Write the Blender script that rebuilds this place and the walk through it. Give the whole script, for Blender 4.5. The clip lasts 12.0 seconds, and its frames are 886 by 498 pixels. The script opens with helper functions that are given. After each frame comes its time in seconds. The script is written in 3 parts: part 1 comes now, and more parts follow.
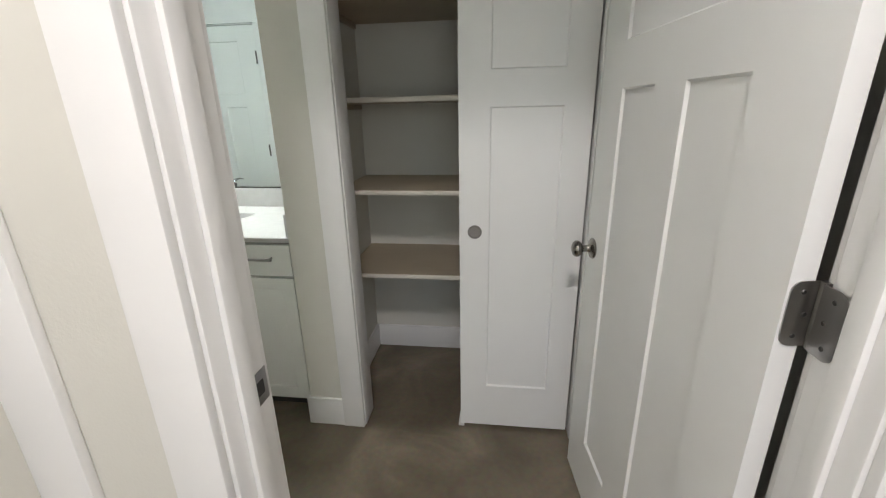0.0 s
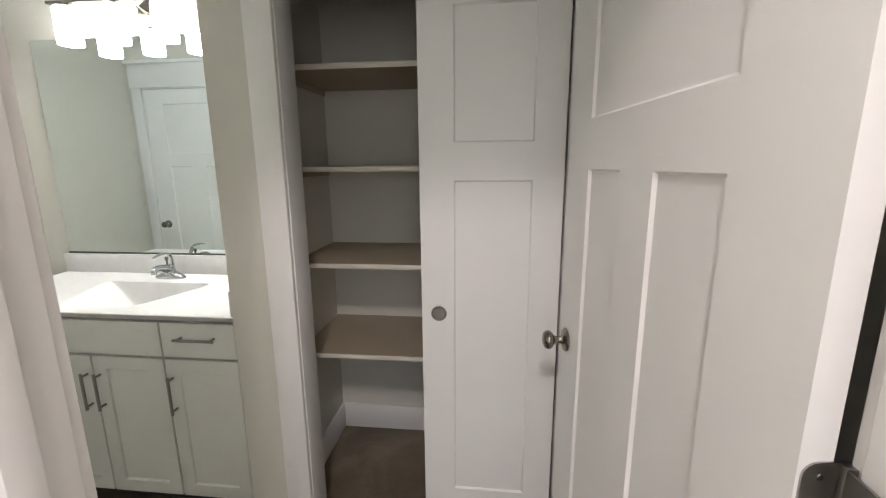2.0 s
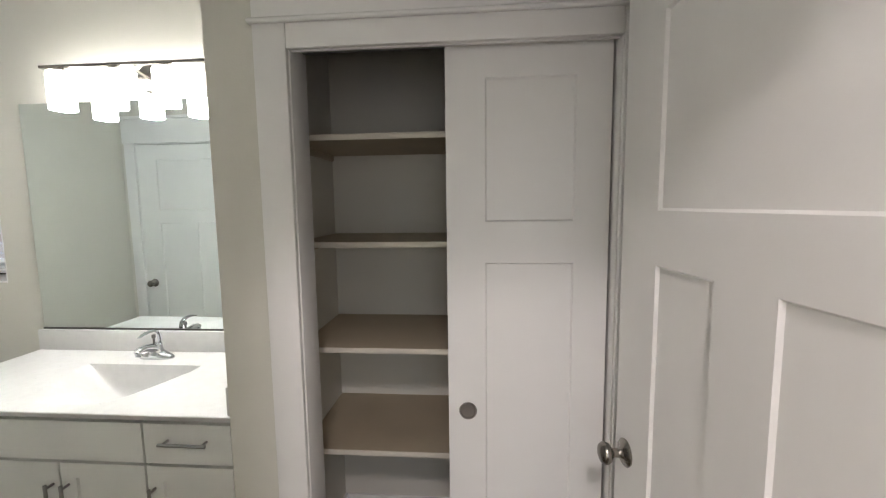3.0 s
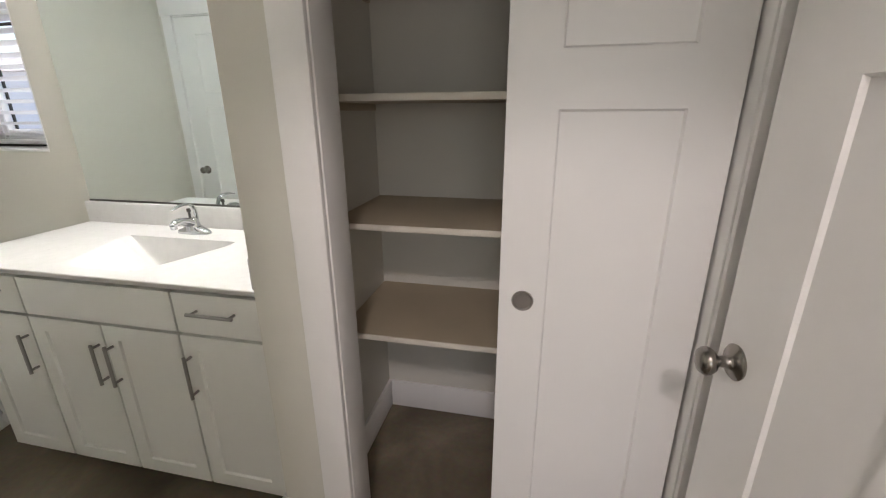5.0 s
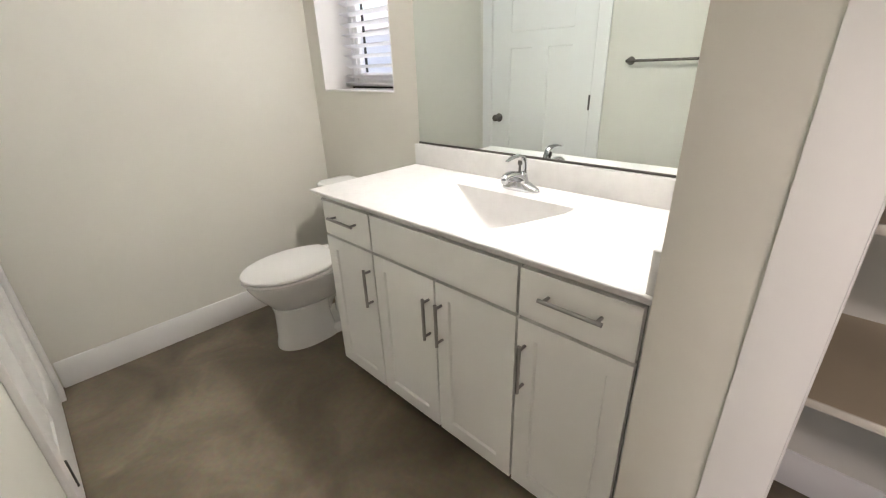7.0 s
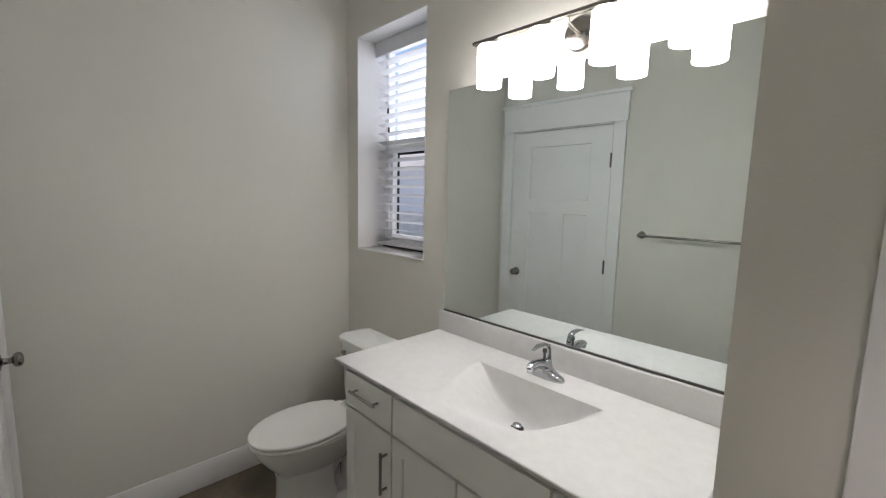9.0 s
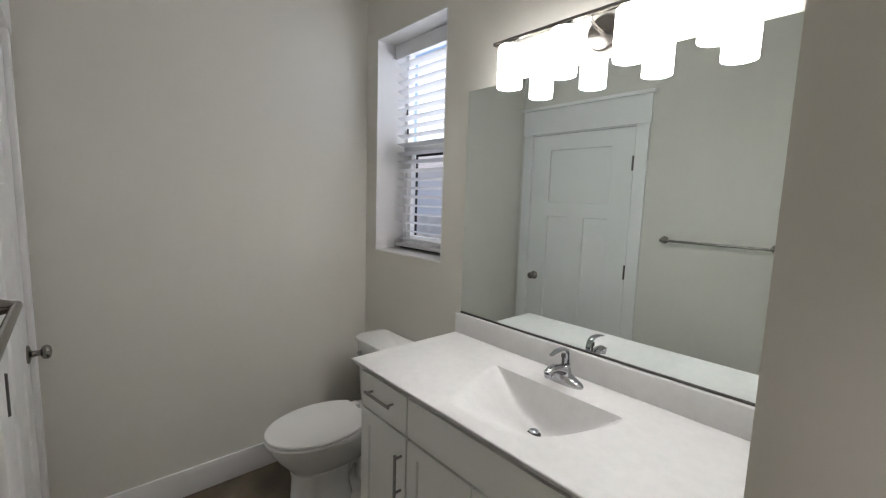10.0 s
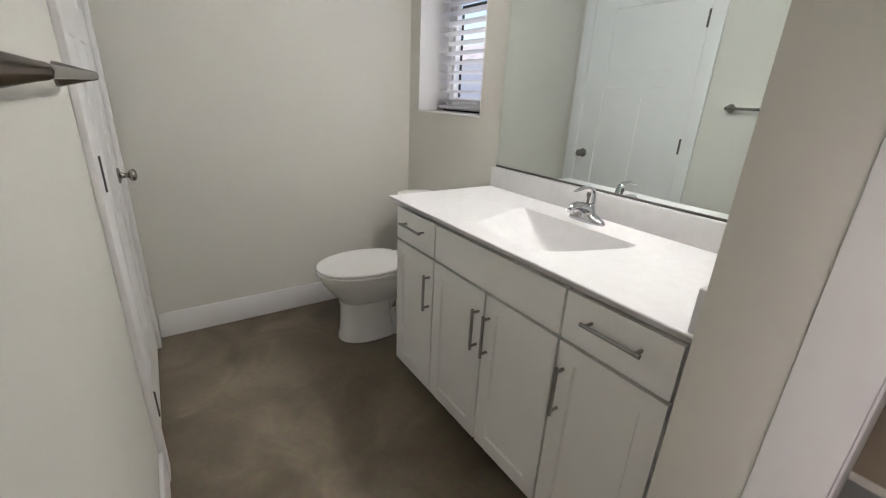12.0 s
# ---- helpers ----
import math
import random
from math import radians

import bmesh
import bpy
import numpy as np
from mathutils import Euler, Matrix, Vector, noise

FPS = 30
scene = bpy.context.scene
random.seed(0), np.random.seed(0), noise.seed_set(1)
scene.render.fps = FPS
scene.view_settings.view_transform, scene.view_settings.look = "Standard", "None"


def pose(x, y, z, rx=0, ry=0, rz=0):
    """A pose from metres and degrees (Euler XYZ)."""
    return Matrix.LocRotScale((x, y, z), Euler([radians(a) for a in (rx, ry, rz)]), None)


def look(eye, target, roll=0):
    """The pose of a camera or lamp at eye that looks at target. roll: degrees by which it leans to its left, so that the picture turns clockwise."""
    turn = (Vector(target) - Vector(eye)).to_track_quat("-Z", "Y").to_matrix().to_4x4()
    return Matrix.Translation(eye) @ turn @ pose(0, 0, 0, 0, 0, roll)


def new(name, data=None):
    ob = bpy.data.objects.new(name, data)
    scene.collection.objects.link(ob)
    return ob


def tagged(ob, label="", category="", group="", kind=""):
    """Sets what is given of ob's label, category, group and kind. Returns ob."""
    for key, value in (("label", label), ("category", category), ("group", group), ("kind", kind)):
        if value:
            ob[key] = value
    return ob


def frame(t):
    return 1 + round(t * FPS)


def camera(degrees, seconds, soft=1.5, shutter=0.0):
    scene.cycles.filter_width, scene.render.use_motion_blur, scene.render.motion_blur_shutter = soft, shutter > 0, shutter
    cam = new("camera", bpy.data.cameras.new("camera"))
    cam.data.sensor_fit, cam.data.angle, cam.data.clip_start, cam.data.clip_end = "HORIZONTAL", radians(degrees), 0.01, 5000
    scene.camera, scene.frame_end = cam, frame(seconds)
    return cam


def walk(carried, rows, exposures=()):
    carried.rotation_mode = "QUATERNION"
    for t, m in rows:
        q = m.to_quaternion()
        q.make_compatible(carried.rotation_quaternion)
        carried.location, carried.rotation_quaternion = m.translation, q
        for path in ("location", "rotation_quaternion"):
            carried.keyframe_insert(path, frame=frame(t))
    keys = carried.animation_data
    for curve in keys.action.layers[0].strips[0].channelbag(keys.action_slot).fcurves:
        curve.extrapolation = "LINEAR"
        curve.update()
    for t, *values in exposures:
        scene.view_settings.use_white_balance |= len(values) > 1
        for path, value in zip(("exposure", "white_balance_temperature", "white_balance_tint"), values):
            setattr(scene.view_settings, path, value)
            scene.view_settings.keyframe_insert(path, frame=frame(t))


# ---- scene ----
cam = camera(93.4, 12.0, soft=1.15)

PATH = [
    (0, (0.139, 0.173, 1.365), (-0.102, 2.055, 0.732), -1.2),
    (0.5, (0.165, 0.222, 1.369), (0.098, 2.121, 0.744), -0.4),
    (1, (0.198, 0.255, 1.371), (0.079, 2.162, 0.779), -0.6),
    (1.5, (0.235, 0.299, 1.392), (0.032, 2.222, 0.884), -0.3),
    (2, (0.233, 0.354, 1.426), (0.017, 2.302, 1.025), -0.5),
    (2.5, (0.128, 0.425, 1.493), (-0.033, 2.399, 1.216), -0.1),
    (2.7, (0.109, 0.465, 1.517), (-0.057, 2.446, 1.3), -0.7),
    (4.3, (0.062, 0.572, 1.585), (-0.082, 2.555, 1.376), -0.5),
    (4.5, (0.067, 0.626, 1.525), (-0.137, 2.592, 1.22), -0.5),
    (5, (0.079, 0.744, 1.37), (-0.334, 2.598, 0.743), -0.4),
    (5.5, (-0.052, 0.81, 1.279), (-0.694, 2.524, 0.473), -0.6),
    (6, (-0.224, 0.888, 1.267), (-1.14, 2.431, 0.384), -1.7),
    (6.5, (-0.361, 0.916, 1.297), (-1.512, 2.3, 0.425), -2.4),
    (6.7, (-0.416, 0.921, 1.298), (-1.636, 2.259, 0.448), -2.2),
    (8.3, (-0.539, 0.861, 1.447), (-1.978, 2.177, 1.002), 1.1),
    (8.5, (-0.541, 0.868, 1.465), (-1.978, 2.208, 1.09), 1.1),
    (9, (-0.529, 0.882, 1.534), (-1.956, 2.261, 1.284), 1.3),
    (9.5, (-0.54, 0.886, 1.55), (-1.978, 2.261, 1.343), 1.5),
    (10, (-0.539, 0.887, 1.525), (-2.022, 2.208, 1.289), 1.8),
    (10.5, (-0.52, 0.895, 1.458), (-2.063, 2.124, 1.132), 2.3),
    (11, (-0.499, 0.918, 1.403), (-2.078, 2.06, 0.952), 2.8),
    (11.5, (-0.468, 0.935, 1.341), (-2.042, 2.025, 0.764), 2.9),
    (12, (-0.379, 0.887, 1.301), (-1.922, 1.956, 0.611), 2.8),
]
EXPOSURE = [(0, 0.95, 6450, 5), (1, 0.98, 6650, 9), (2.5, 0.98, 6750, 11), (4.5, 0.95, 6800, 14), (5.5, 1.2, 7050, 14), (6, 1.35, 7100, 15), (6.7, 1.35, 7100, 16), (8.5, 0.45, 6750, 16), (9.5, 0.24, 6650, 15), (11, 0.42, 6650, 15), (12, 0.76, 6700, 16)]
walk(cam, [(t, look(eye, target, roll)) for t, eye, target, roll in PATH], EXPOSURE)

# ---- world, sun and lights ----
world = bpy.data.worlds.new("sky")
world.use_nodes = True
scene.world = world
wn = world.node_tree
sky = wn.nodes.new("ShaderNodeTexSky")
sky.sky_type = "NISHITA"
sky.sun_disc = False
sky.sun_elevation, sky.sun_rotation = radians(52), radians(25)
wn.links.new(sky.outputs[0], wn.nodes["Background"].inputs[0])
wn.nodes["Background"].inputs[1].default_value = 0.15

sun = new("sun", bpy.data.lights.new("sun", "SUN"))
sun.data.energy, sun.data.angle, sun.data.color = 2.0, radians(12), (1.0, 0.97, 0.93)
sun.matrix_world = look((1.4, 2.8, 4.0), (0, 0, 0))


# sky light in the upper sash of the window
pane_light = new("window_sky_light", bpy.data.lights.new("window_sky_light", "AREA"))
pane_light.data.shape, pane_light.data.size, pane_light.data.size_y = "RECTANGLE", 0.52, 0.54
pane_light.data.energy, pane_light.data.color = 1.3, (0.76, 0.86, 1.0)
pane_light.matrix_world = look((-2.413, 2.540, 2.120), (-2.413, 1.0, 2.120))


# added fill lamp at the hall's unseen end, to brighten the closet front
hall_fill_light = new("unseen_hall_fill", bpy.data.lights.new("unseen_hall_fill", "AREA"))
hall_fill_light.data.shape, hall_fill_light.data.size, hall_fill_light.data.size_y = "RECTANGLE", 1.38, 1.38
hall_fill_light.data.energy, hall_fill_light.data.color = 4.2, (1.0, 0.93, 0.93)
hall_fill_light.matrix_world = look((0.55, -2.26, 1.5), (0.55, 1.0, 1.5))


# ---- materials ----
def material(name, colour, rough=0.5, metal=0.0, vary=0.06, scale=3.0, grain=60.0, bump=0.05, spec=0.5, dark=None):
    m = bpy.data.materials.new(name)
    m.use_nodes = True
    nt = m.node_tree
    b = nt.nodes["Principled BSDF"]
    b.inputs["Roughness"].default_value, b.inputs["Metallic"].default_value = rough, metal
    b.inputs["Specular IOR Level"].default_value = spec
    co = nt.nodes.new("ShaderNodeTexCoord")
    n1 = nt.nodes.new("ShaderNodeTexNoise")
    n1.inputs["Scale"].default_value, n1.inputs["Detail"].default_value = scale, 5
    n2 = nt.nodes.new("ShaderNodeTexNoise")
    n2.inputs["Scale"].default_value, n2.inputs["Detail"].default_value = grain, 3
    for n in (n1, n2):
        nt.links.new(co.outputs["Object"], n.inputs["Vector"])
    mx = nt.nodes.new("ShaderNodeMix")
    mx.data_type = "RGBA"
    lo = dark or tuple(c * (1 - vary) for c in colour)
    hi = tuple(min(1, c * (1 + vary)) for c in colour)
    mx.inputs["A"].default_value, mx.inputs["B"].default_value = (*lo, 1), (*hi, 1)
    rg = nt.nodes.new("ShaderNodeMapRange")
    rg.inputs["From Min"].default_value, rg.inputs["From Max"].default_value = 0.3, 0.7
    nt.links.new(n1.outputs["Fac"], rg.inputs["Value"])
    nt.links.new(rg.outputs["Result"], mx.inputs["Factor"])
    nt.links.new(mx.outputs["Result"], b.inputs["Base Color"])
    rr = nt.nodes.new("ShaderNodeMapRange")
    rr.inputs["To Min"].default_value, rr.inputs["To Max"].default_value = max(0.02, rough - 0.06), min(1, rough + 0.06)
    nt.links.new(n2.outputs["Fac"], rr.inputs["Value"])
    nt.links.new(rr.outputs["Result"], b.inputs["Roughness"])
    if bump:
        bp = nt.nodes.new("ShaderNodeBump")
        bp.inputs["Strength"].default_value, bp.inputs["Distance"].default_value = bump, 0.004
        nt.links.new(n2.outputs["Fac"], bp.inputs["Height"])
        nt.links.new(bp.outputs["Normal"], b.inputs["Normal"])
    return m


WALL = material("greige_wall_paint", (0.680, 0.662, 0.604), 0.62, vary=0.025, scale=1.5, grain=180, bump=0.10, spec=0.35)
CEIL = material("ceiling_paint", (0.87, 0.86, 0.84), 0.8, vary=0.02, grain=140, bump=0.12)
TRIM = material("white_trim_paint", (0.82, 0.81, 0.80), 0.38, vary=0.02, scale=4, grain=90, bump=0.03)
DOOR = material("white_door_paint", (0.82, 0.815, 0.80), 0.35, vary=0.02, scale=2.5, grain=120, bump=0.04)
CAB = material("white_cabinet_paint", (0.80, 0.80, 0.77), 0.33, vary=0.015, scale=3, grain=100, bump=0.02)
# grey that paints the shade in the gaps between cabinet fronts
GAPGREY = material("grey_gap_shade", (0.42, 0.42, 0.40), 0.5, vary=0.04)
MARBLE = material("cultured_marble", (0.705, 0.695, 0.69), 0.30, vary=0.032, scale=30, grain=90, bump=0.0, spec=0.3)
PORC = material("white_porcelain", (0.82, 0.82, 0.80), 0.09, vary=0.01, grain=30, bump=0.0)
SEAT = material("toilet_seat_plastic", (0.84, 0.83, 0.81), 0.22, vary=0.01, bump=0.0)
NICKEL = material("satin_nickel", (0.29, 0.272, 0.248), 0.24, 1.0, vary=0.03, scale=12, grain=60, bump=0.0)
STEEL = material("brushed_steel", (0.36, 0.35, 0.34), 0.32, 1.0, vary=0.03, scale=12, grain=60, bump=0.0)
PULLM = material("brushed_pull", (0.34, 0.32, 0.31), 0.42, 1.0, vary=0.03, scale=12, grain=200, bump=0.0)
CHROME = material("chrome", (0.52, 0.53, 0.55), 0.05, 1.0, vary=0.01, bump=0.0)
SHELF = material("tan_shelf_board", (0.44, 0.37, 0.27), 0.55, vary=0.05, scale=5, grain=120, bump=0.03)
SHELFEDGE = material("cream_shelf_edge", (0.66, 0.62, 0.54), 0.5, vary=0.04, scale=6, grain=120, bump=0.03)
BLIND = material("white_blind_slat", (0.80, 0.81, 0.83), 0.4, vary=0.02, scale=6, grain=150, bump=0.03)
VINYL = material("white_window_vinyl", (0.78, 0.79, 0.80), 0.35, vary=0.02)
# near-black for dark parts, and for shade painted in drain gap and latch hole
DARK = material("dark_parts_and_gap_shade", (0.03, 0.028, 0.025), 0.7, vary=0.1)
RUBBER = material("white_rubber", (0.75, 0.74, 0.72), 0.6, vary=0.03)
SCREWM = material("screw_metal", (0.13, 0.125, 0.12), 0.4, 1.0, vary=0.05)
SIDING = material("pale_lilac_siding", (0.80, 0.78, 0.80), 0.7, vary=0.06, scale=0.6, grain=20, bump=0.1)
LAWN = material("pale_gravel_ground", (0.60, 0.58, 0.55), 0.9, vary=0.18, scale=0.8, grain=25, bump=0.3)


def floor_material():
    m = bpy.data.materials.new("stained_concrete")
    m.use_nodes = True
    nt = m.node_tree
    b = nt.nodes["Principled BSDF"]
    co = nt.nodes.new("ShaderNodeTexCoord")
    wv = nt.nodes.new("ShaderNodeTexNoise")
    wv.inputs["Scale"].default_value, wv.inputs["Detail"].default_value = 1.7, 2
    ad = nt.nodes.new("ShaderNodeVectorMath")
    ad.operation = "MULTIPLY_ADD"
    ad.inputs[1].default_value = (0.55, 0.55, 0.55)
    nt.links.new(co.outputs["Object"], wv.inputs["Vector"])
    nt.links.new(wv.outputs["Color"], ad.inputs[0])
    nt.links.new(co.outputs["Object"], ad.inputs[2])
    n1 = nt.nodes.new("ShaderNodeTexNoise")
    n1.inputs["Scale"].default_value, n1.inputs["Detail"].default_value, n1.inputs["Roughness"].default_value = 2.7, 5, 0.46
    n1.inputs["Distortion"].default_value = 0.6
    n2 = nt.nodes.new("ShaderNodeTexNoise")
    n2.inputs["Scale"].default_value, n2.inputs["Detail"].default_value = 46, 5
    nt.links.new(ad.outputs[0], n1.inputs["Vector"])
    nt.links.new(co.outputs["Object"], n2.inputs["Vector"])
    cr = nt.nodes.new("ShaderNodeValToRGB")
    e = cr.color_ramp.elements
    e[0].position, e[0].color = 0.26, (0.112, 0.091, 0.064, 1)
    e[1].position, e[1].color = 0.76, (0.300, 0.256, 0.190, 1)
    mid = e.new(0.52)
    mid.color = (0.184, 0.152, 0.109, 1)
    nt.links.new(n1.outputs["Fac"], cr.inputs["Fac"])
    mx = nt.nodes.new("ShaderNodeMix")
    mx.data_type, mx.blend_type = "RGBA", "OVERLAY"
    mx.inputs["Factor"].default_value = 0.22
    nt.links.new(cr.outputs["Color"], mx.inputs["A"])
    nt.links.new(n2.outputs["Color"], mx.inputs["B"])
    nt.links.new(mx.outputs["Result"], b.inputs["Base Color"])
    b.inputs["Specular IOR Level"].default_value = 0.25
    rg = nt.nodes.new("ShaderNodeMapRange")
    rg.inputs["To Min"].default_value, rg.inputs["To Max"].default_value = 0.30, 0.55
    nt.links.new(n1.outputs["Fac"], rg.inputs["Value"])
    nt.links.new(rg.outputs["Result"], b.inputs["Roughness"])
    bp = nt.nodes.new("ShaderNodeBump")
    bp.inputs["Strength"].default_value, bp.inputs["Distance"].default_value = 0.08, 0.004
    nt.links.new(n2.outputs["Fac"], bp.inputs["Height"])
    nt.links.new(bp.outputs["Normal"], b.inputs["Normal"])
    return m


FLOOR = floor_material()


def mirror_material():
    m = bpy.data.materials.new("silvered_mirror")
    m.use_nodes = True
    b = m.node_tree.nodes["Principled BSDF"]
    b.inputs["Base Color"].default_value = (0.845, 0.91, 0.895, 1)
    b.inputs["Metallic"].default_value, b.inputs["Roughness"].default_value = 1.0, 0.0
    return m


def glass_material():
    m = bpy.data.materials.new("window_glass")
    m.use_nodes = True
    b = m.node_tree.nodes["Principled BSDF"]
    b.inputs["Base Color"].default_value = (0.97, 0.98, 0.98, 1)
    b.inputs["Transmission Weight"].default_value, b.inputs["Roughness"].default_value = 1.0, 0.0
    b.inputs["IOR"].default_value = 1.05
    return m


def glow(name, colour, strength):
    m = bpy.data.materials.new(name)
    m.use_nodes = True
    b = m.node_tree.nodes["Principled BSDF"]
    b.inputs["Base Color"].default_value = (0.9, 0.9, 0.88, 1)
    b.inputs["Roughness"].default_value = 0.35
    b.inputs["Emission Color"].default_value = (*colour, 1)
    b.inputs["Emission Strength"].default_value = strength
    return m


LAMP, BULB, HALL = 9.6, 145.0, 60.0
BULBM = glow("lit_bulb", (0.98, 1.0, 1.0), BULB)
MIRROR, GLASS, SHADE = mirror_material(), glass_material(), glow("lit_frosted_glass", (0.98, 1.0, 1.0), LAMP)


# ---- mesh helpers ----
def empty_bm():
    return bmesh.new()


def add_box(bm, x0, y0, z0, x1, y1, z1, bevel=0.0, seg=2):
    r = bmesh.ops.create_cube(bm, size=1.0)
    bmesh.ops.scale(bm, vec=(x1 - x0, y1 - y0, z1 - z0), verts=r["verts"])
    bmesh.ops.translate(bm, vec=((x0 + x1) / 2, (y0 + y1) / 2, (z0 + z1) / 2), verts=r["verts"])
    if bevel:
        es = list({e for v in r["verts"] for e in v.link_edges})
        bmesh.ops.bevel(bm, geom=es, offset=bevel, segments=seg, profile=0.5, affect="EDGES")
    return bm


def box(x0, y0, z0, x1, y1, z1, bevel=0.0, seg=2):
    return add_box(empty_bm(), x0, y0, z0, x1, y1, z1, bevel, seg)


def add_lathe(bm, profile, m=None, n=32):
    """Turn (radius, height) pairs round z, then move by m."""
    m = m or Matrix.Identity(4)
    rings = []
    for r, h in profile:
        if r < 1e-6:
            rings.append([bm.verts.new(m @ Vector((0, 0, h)))])
        else:
            rings.append([bm.verts.new(m @ Vector((r * math.cos(2 * math.pi * i / n), r * math.sin(2 * math.pi * i / n), h))) for i in range(n)])
    for a, b in zip(rings, rings[1:]):
        for i in range(n):
            j = (i + 1) % n
            vs = [a[i % len(a)], a[j % len(a)], b[j % len(b)], b[i % len(b)]]
            vs = list(dict.fromkeys(vs))
            if len(vs) > 2:
                bm.faces.new(vs)
    return bm


def lathe(profile, m=None, n=32):
    return add_lathe(empty_bm(), profile, m, n)


def add_tube(bm, points, radii, n=16, flat=1.0):
    """A tube through points; flat squeezes it across its second axis."""
    rings = []
    ps = [Vector(p) for p in points]
    side = None
    for i, p in enumerate(ps):
        d = (ps[min(i + 1, len(ps) - 1)] - ps[max(i - 1, 0)]).normalized()
        if side is None:
            side = d.orthogonal().normalized()
            if abs(d.x) < 0.9:
                side = (Vector((1, 0, 0)) - d * d.x).normalized()
        side = (side - d * side.dot(d)).normalized()
        up = d.cross(side)
        r = radii[i] if isinstance(radii, (list, tuple)) else radii
        rings.append([bm.verts.new(p + side * (r * math.cos(2 * math.pi * k / n)) + up * (r * flat * math.sin(2 * math.pi * k / n))) for k in range(n)])
    for a, b in zip(rings, rings[1:]):
        for k in range(n):
            bm.faces.new((a[k], a[(k + 1) % n], b[(k + 1) % n], b[k]))
    bm.faces.new(rings[0][::-1])
    bm.faces.new(rings[-1])
    return bm


def tube(points, radii, n=16, flat=1.0):
    return add_tube(empty_bm(), points, radii, n, flat)


def add_loft(bm, loops):
    """Join closed loops of equal length, capped at both ends."""
    rings = [[bm.verts.new(p) for p in lp] for lp in loops]
    n = len(rings[0])
    for a, b in zip(rings, rings[1:]):
        for k in range(n):
            bm.faces.new((a[k], a[(k + 1) % n], b[(k + 1) % n], b[k]))
    bm.faces.new(rings[0][::-1])
    bm.faces.new(rings[-1])
    return bm


def mesh_of(name, bm, mat, smooth=True):
    bmesh.ops.recalc_face_normals(bm, faces=bm.faces)
    me = bpy.data.meshes.new(name)
    if smooth:
        for f in bm.faces:
            f.smooth = True
        for e in bm.edges:
            if len(e.link_faces) == 2 and e.calc_face_angle(0) > radians(38):
                e.smooth = False
    bm.to_mesh(me)
    bm.free()
    me.materials.append(mat)
    return me


def part(name, bm, mat, parent, label="", smooth=True):
    ob = new(name, mesh_of(name, bm, mat, smooth))
    ob.parent = parent
    if label:
        tagged(ob, label)
    return ob


def solid(name, bm, mat, label="", category="", group="", kind="", smooth=True):
    return tagged(new(name, mesh_of(name, bm, mat, smooth)), label, category, group, kind)


def thing(name, label, category, group="", kind="", at=(0, 0, 0)):
    ob = new(name)
    ob.empty_display_size = 0.05
    ob.location = at
    return tagged(ob, label, category, group, kind)


def wall_bm(axis, lo, hi, u0, u1, z0, z1, holes=()):
    """A wall between lo and hi on axis, from u0 to u1 along it, with rectangular holes (u0, z0, u1, z1)."""
    us = sorted({u0, u1, *[h[0] for h in holes], *[h[2] for h in holes]})
    zs = sorted({z0, z1, *[max(h[1], z0) for h in holes], *[h[3] for h in holes]})
    bm = empty_bm()
    full = {}
    for i in range(len(us) - 1):
        for k in range(len(zs) - 1):
            cu, cz = (us[i] + us[i + 1]) / 2, (zs[k] + zs[k + 1]) / 2
            full[i, k] = not any(h[0] < cu < h[2] and h[1] < cz < h[3] for h in holes)
    at = {}

    def vert(d, u, z):
        key = (d, u, z)
        if key not in at:
            at[key] = bm.verts.new((d, u, z) if axis == "x" else (u, d, z))
        return at[key]

    for (i, k), f in full.items():
        if not f:
            continue
        a, b, c, d = us[i], us[i + 1], zs[k], zs[k + 1]
        bm.faces.new([vert(lo, a, c), vert(lo, b, c), vert(lo, b, d), vert(lo, a, d)])
        bm.faces.new([vert(hi, a, c), vert(hi, a, d), vert(hi, b, d), vert(hi, b, c)])
        for di, dk, p, q in ((-1, 0, (a, c), (a, d)), (1, 0, (b, c), (b, d)), (0, -1, (a, c), (b, c)), (0, 1, (a, d), (b, d))):
            if not full.get((i + di, k + dk), False):
                bm.faces.new([vert(lo, *p), vert(lo, *q), vert(hi, *q), vert(hi, *p)])
    return bm


# ---- plan (metres) ----
CZ = 2.72                      # ceiling
YB, YBH = 0.735, 0.620         # wall with the doors: bath face, hall face
XL = -2.830                    # left wall
YM = 2.272                     # mirror and window wall
YC, YCI = 1.680, 1.795         # closet front wall: bath face, inner face
XS0, XS1 = -0.675, -0.555      # partition between vanity and closet
YK = 2.375                     # closet back
XR = 0.92                      # right wall
EJ0, EJ1, EH = -0.240, 0.582, 2.045    # entry opening
DJ0, DJ1, DH = -2.702, -1.862, 2.066   # closed door opening
CJ0, CJ1, CH = -0.424, 0.475, 1.977    # closet opening
WX0, WX1, WZ0, WZ1 = -2.716, -2.110, 1.208, 2.432   # window opening
HB = -2.20                     # hall back wall
HX0, HX1 = -0.580, 1.30        # hall side walls

# ---- structure ----
def two_slabs(z0, z1):
    """The bathroom with its closet, and the hall."""
    return add_box(box(XL - 0.12, YBH - 0.30, z0, HX1 + 0.12, YK + 0.12, z1), HX0 - 0.12, HB - 0.12, z0, HX1 + 0.12, YBH - 0.30, z1)


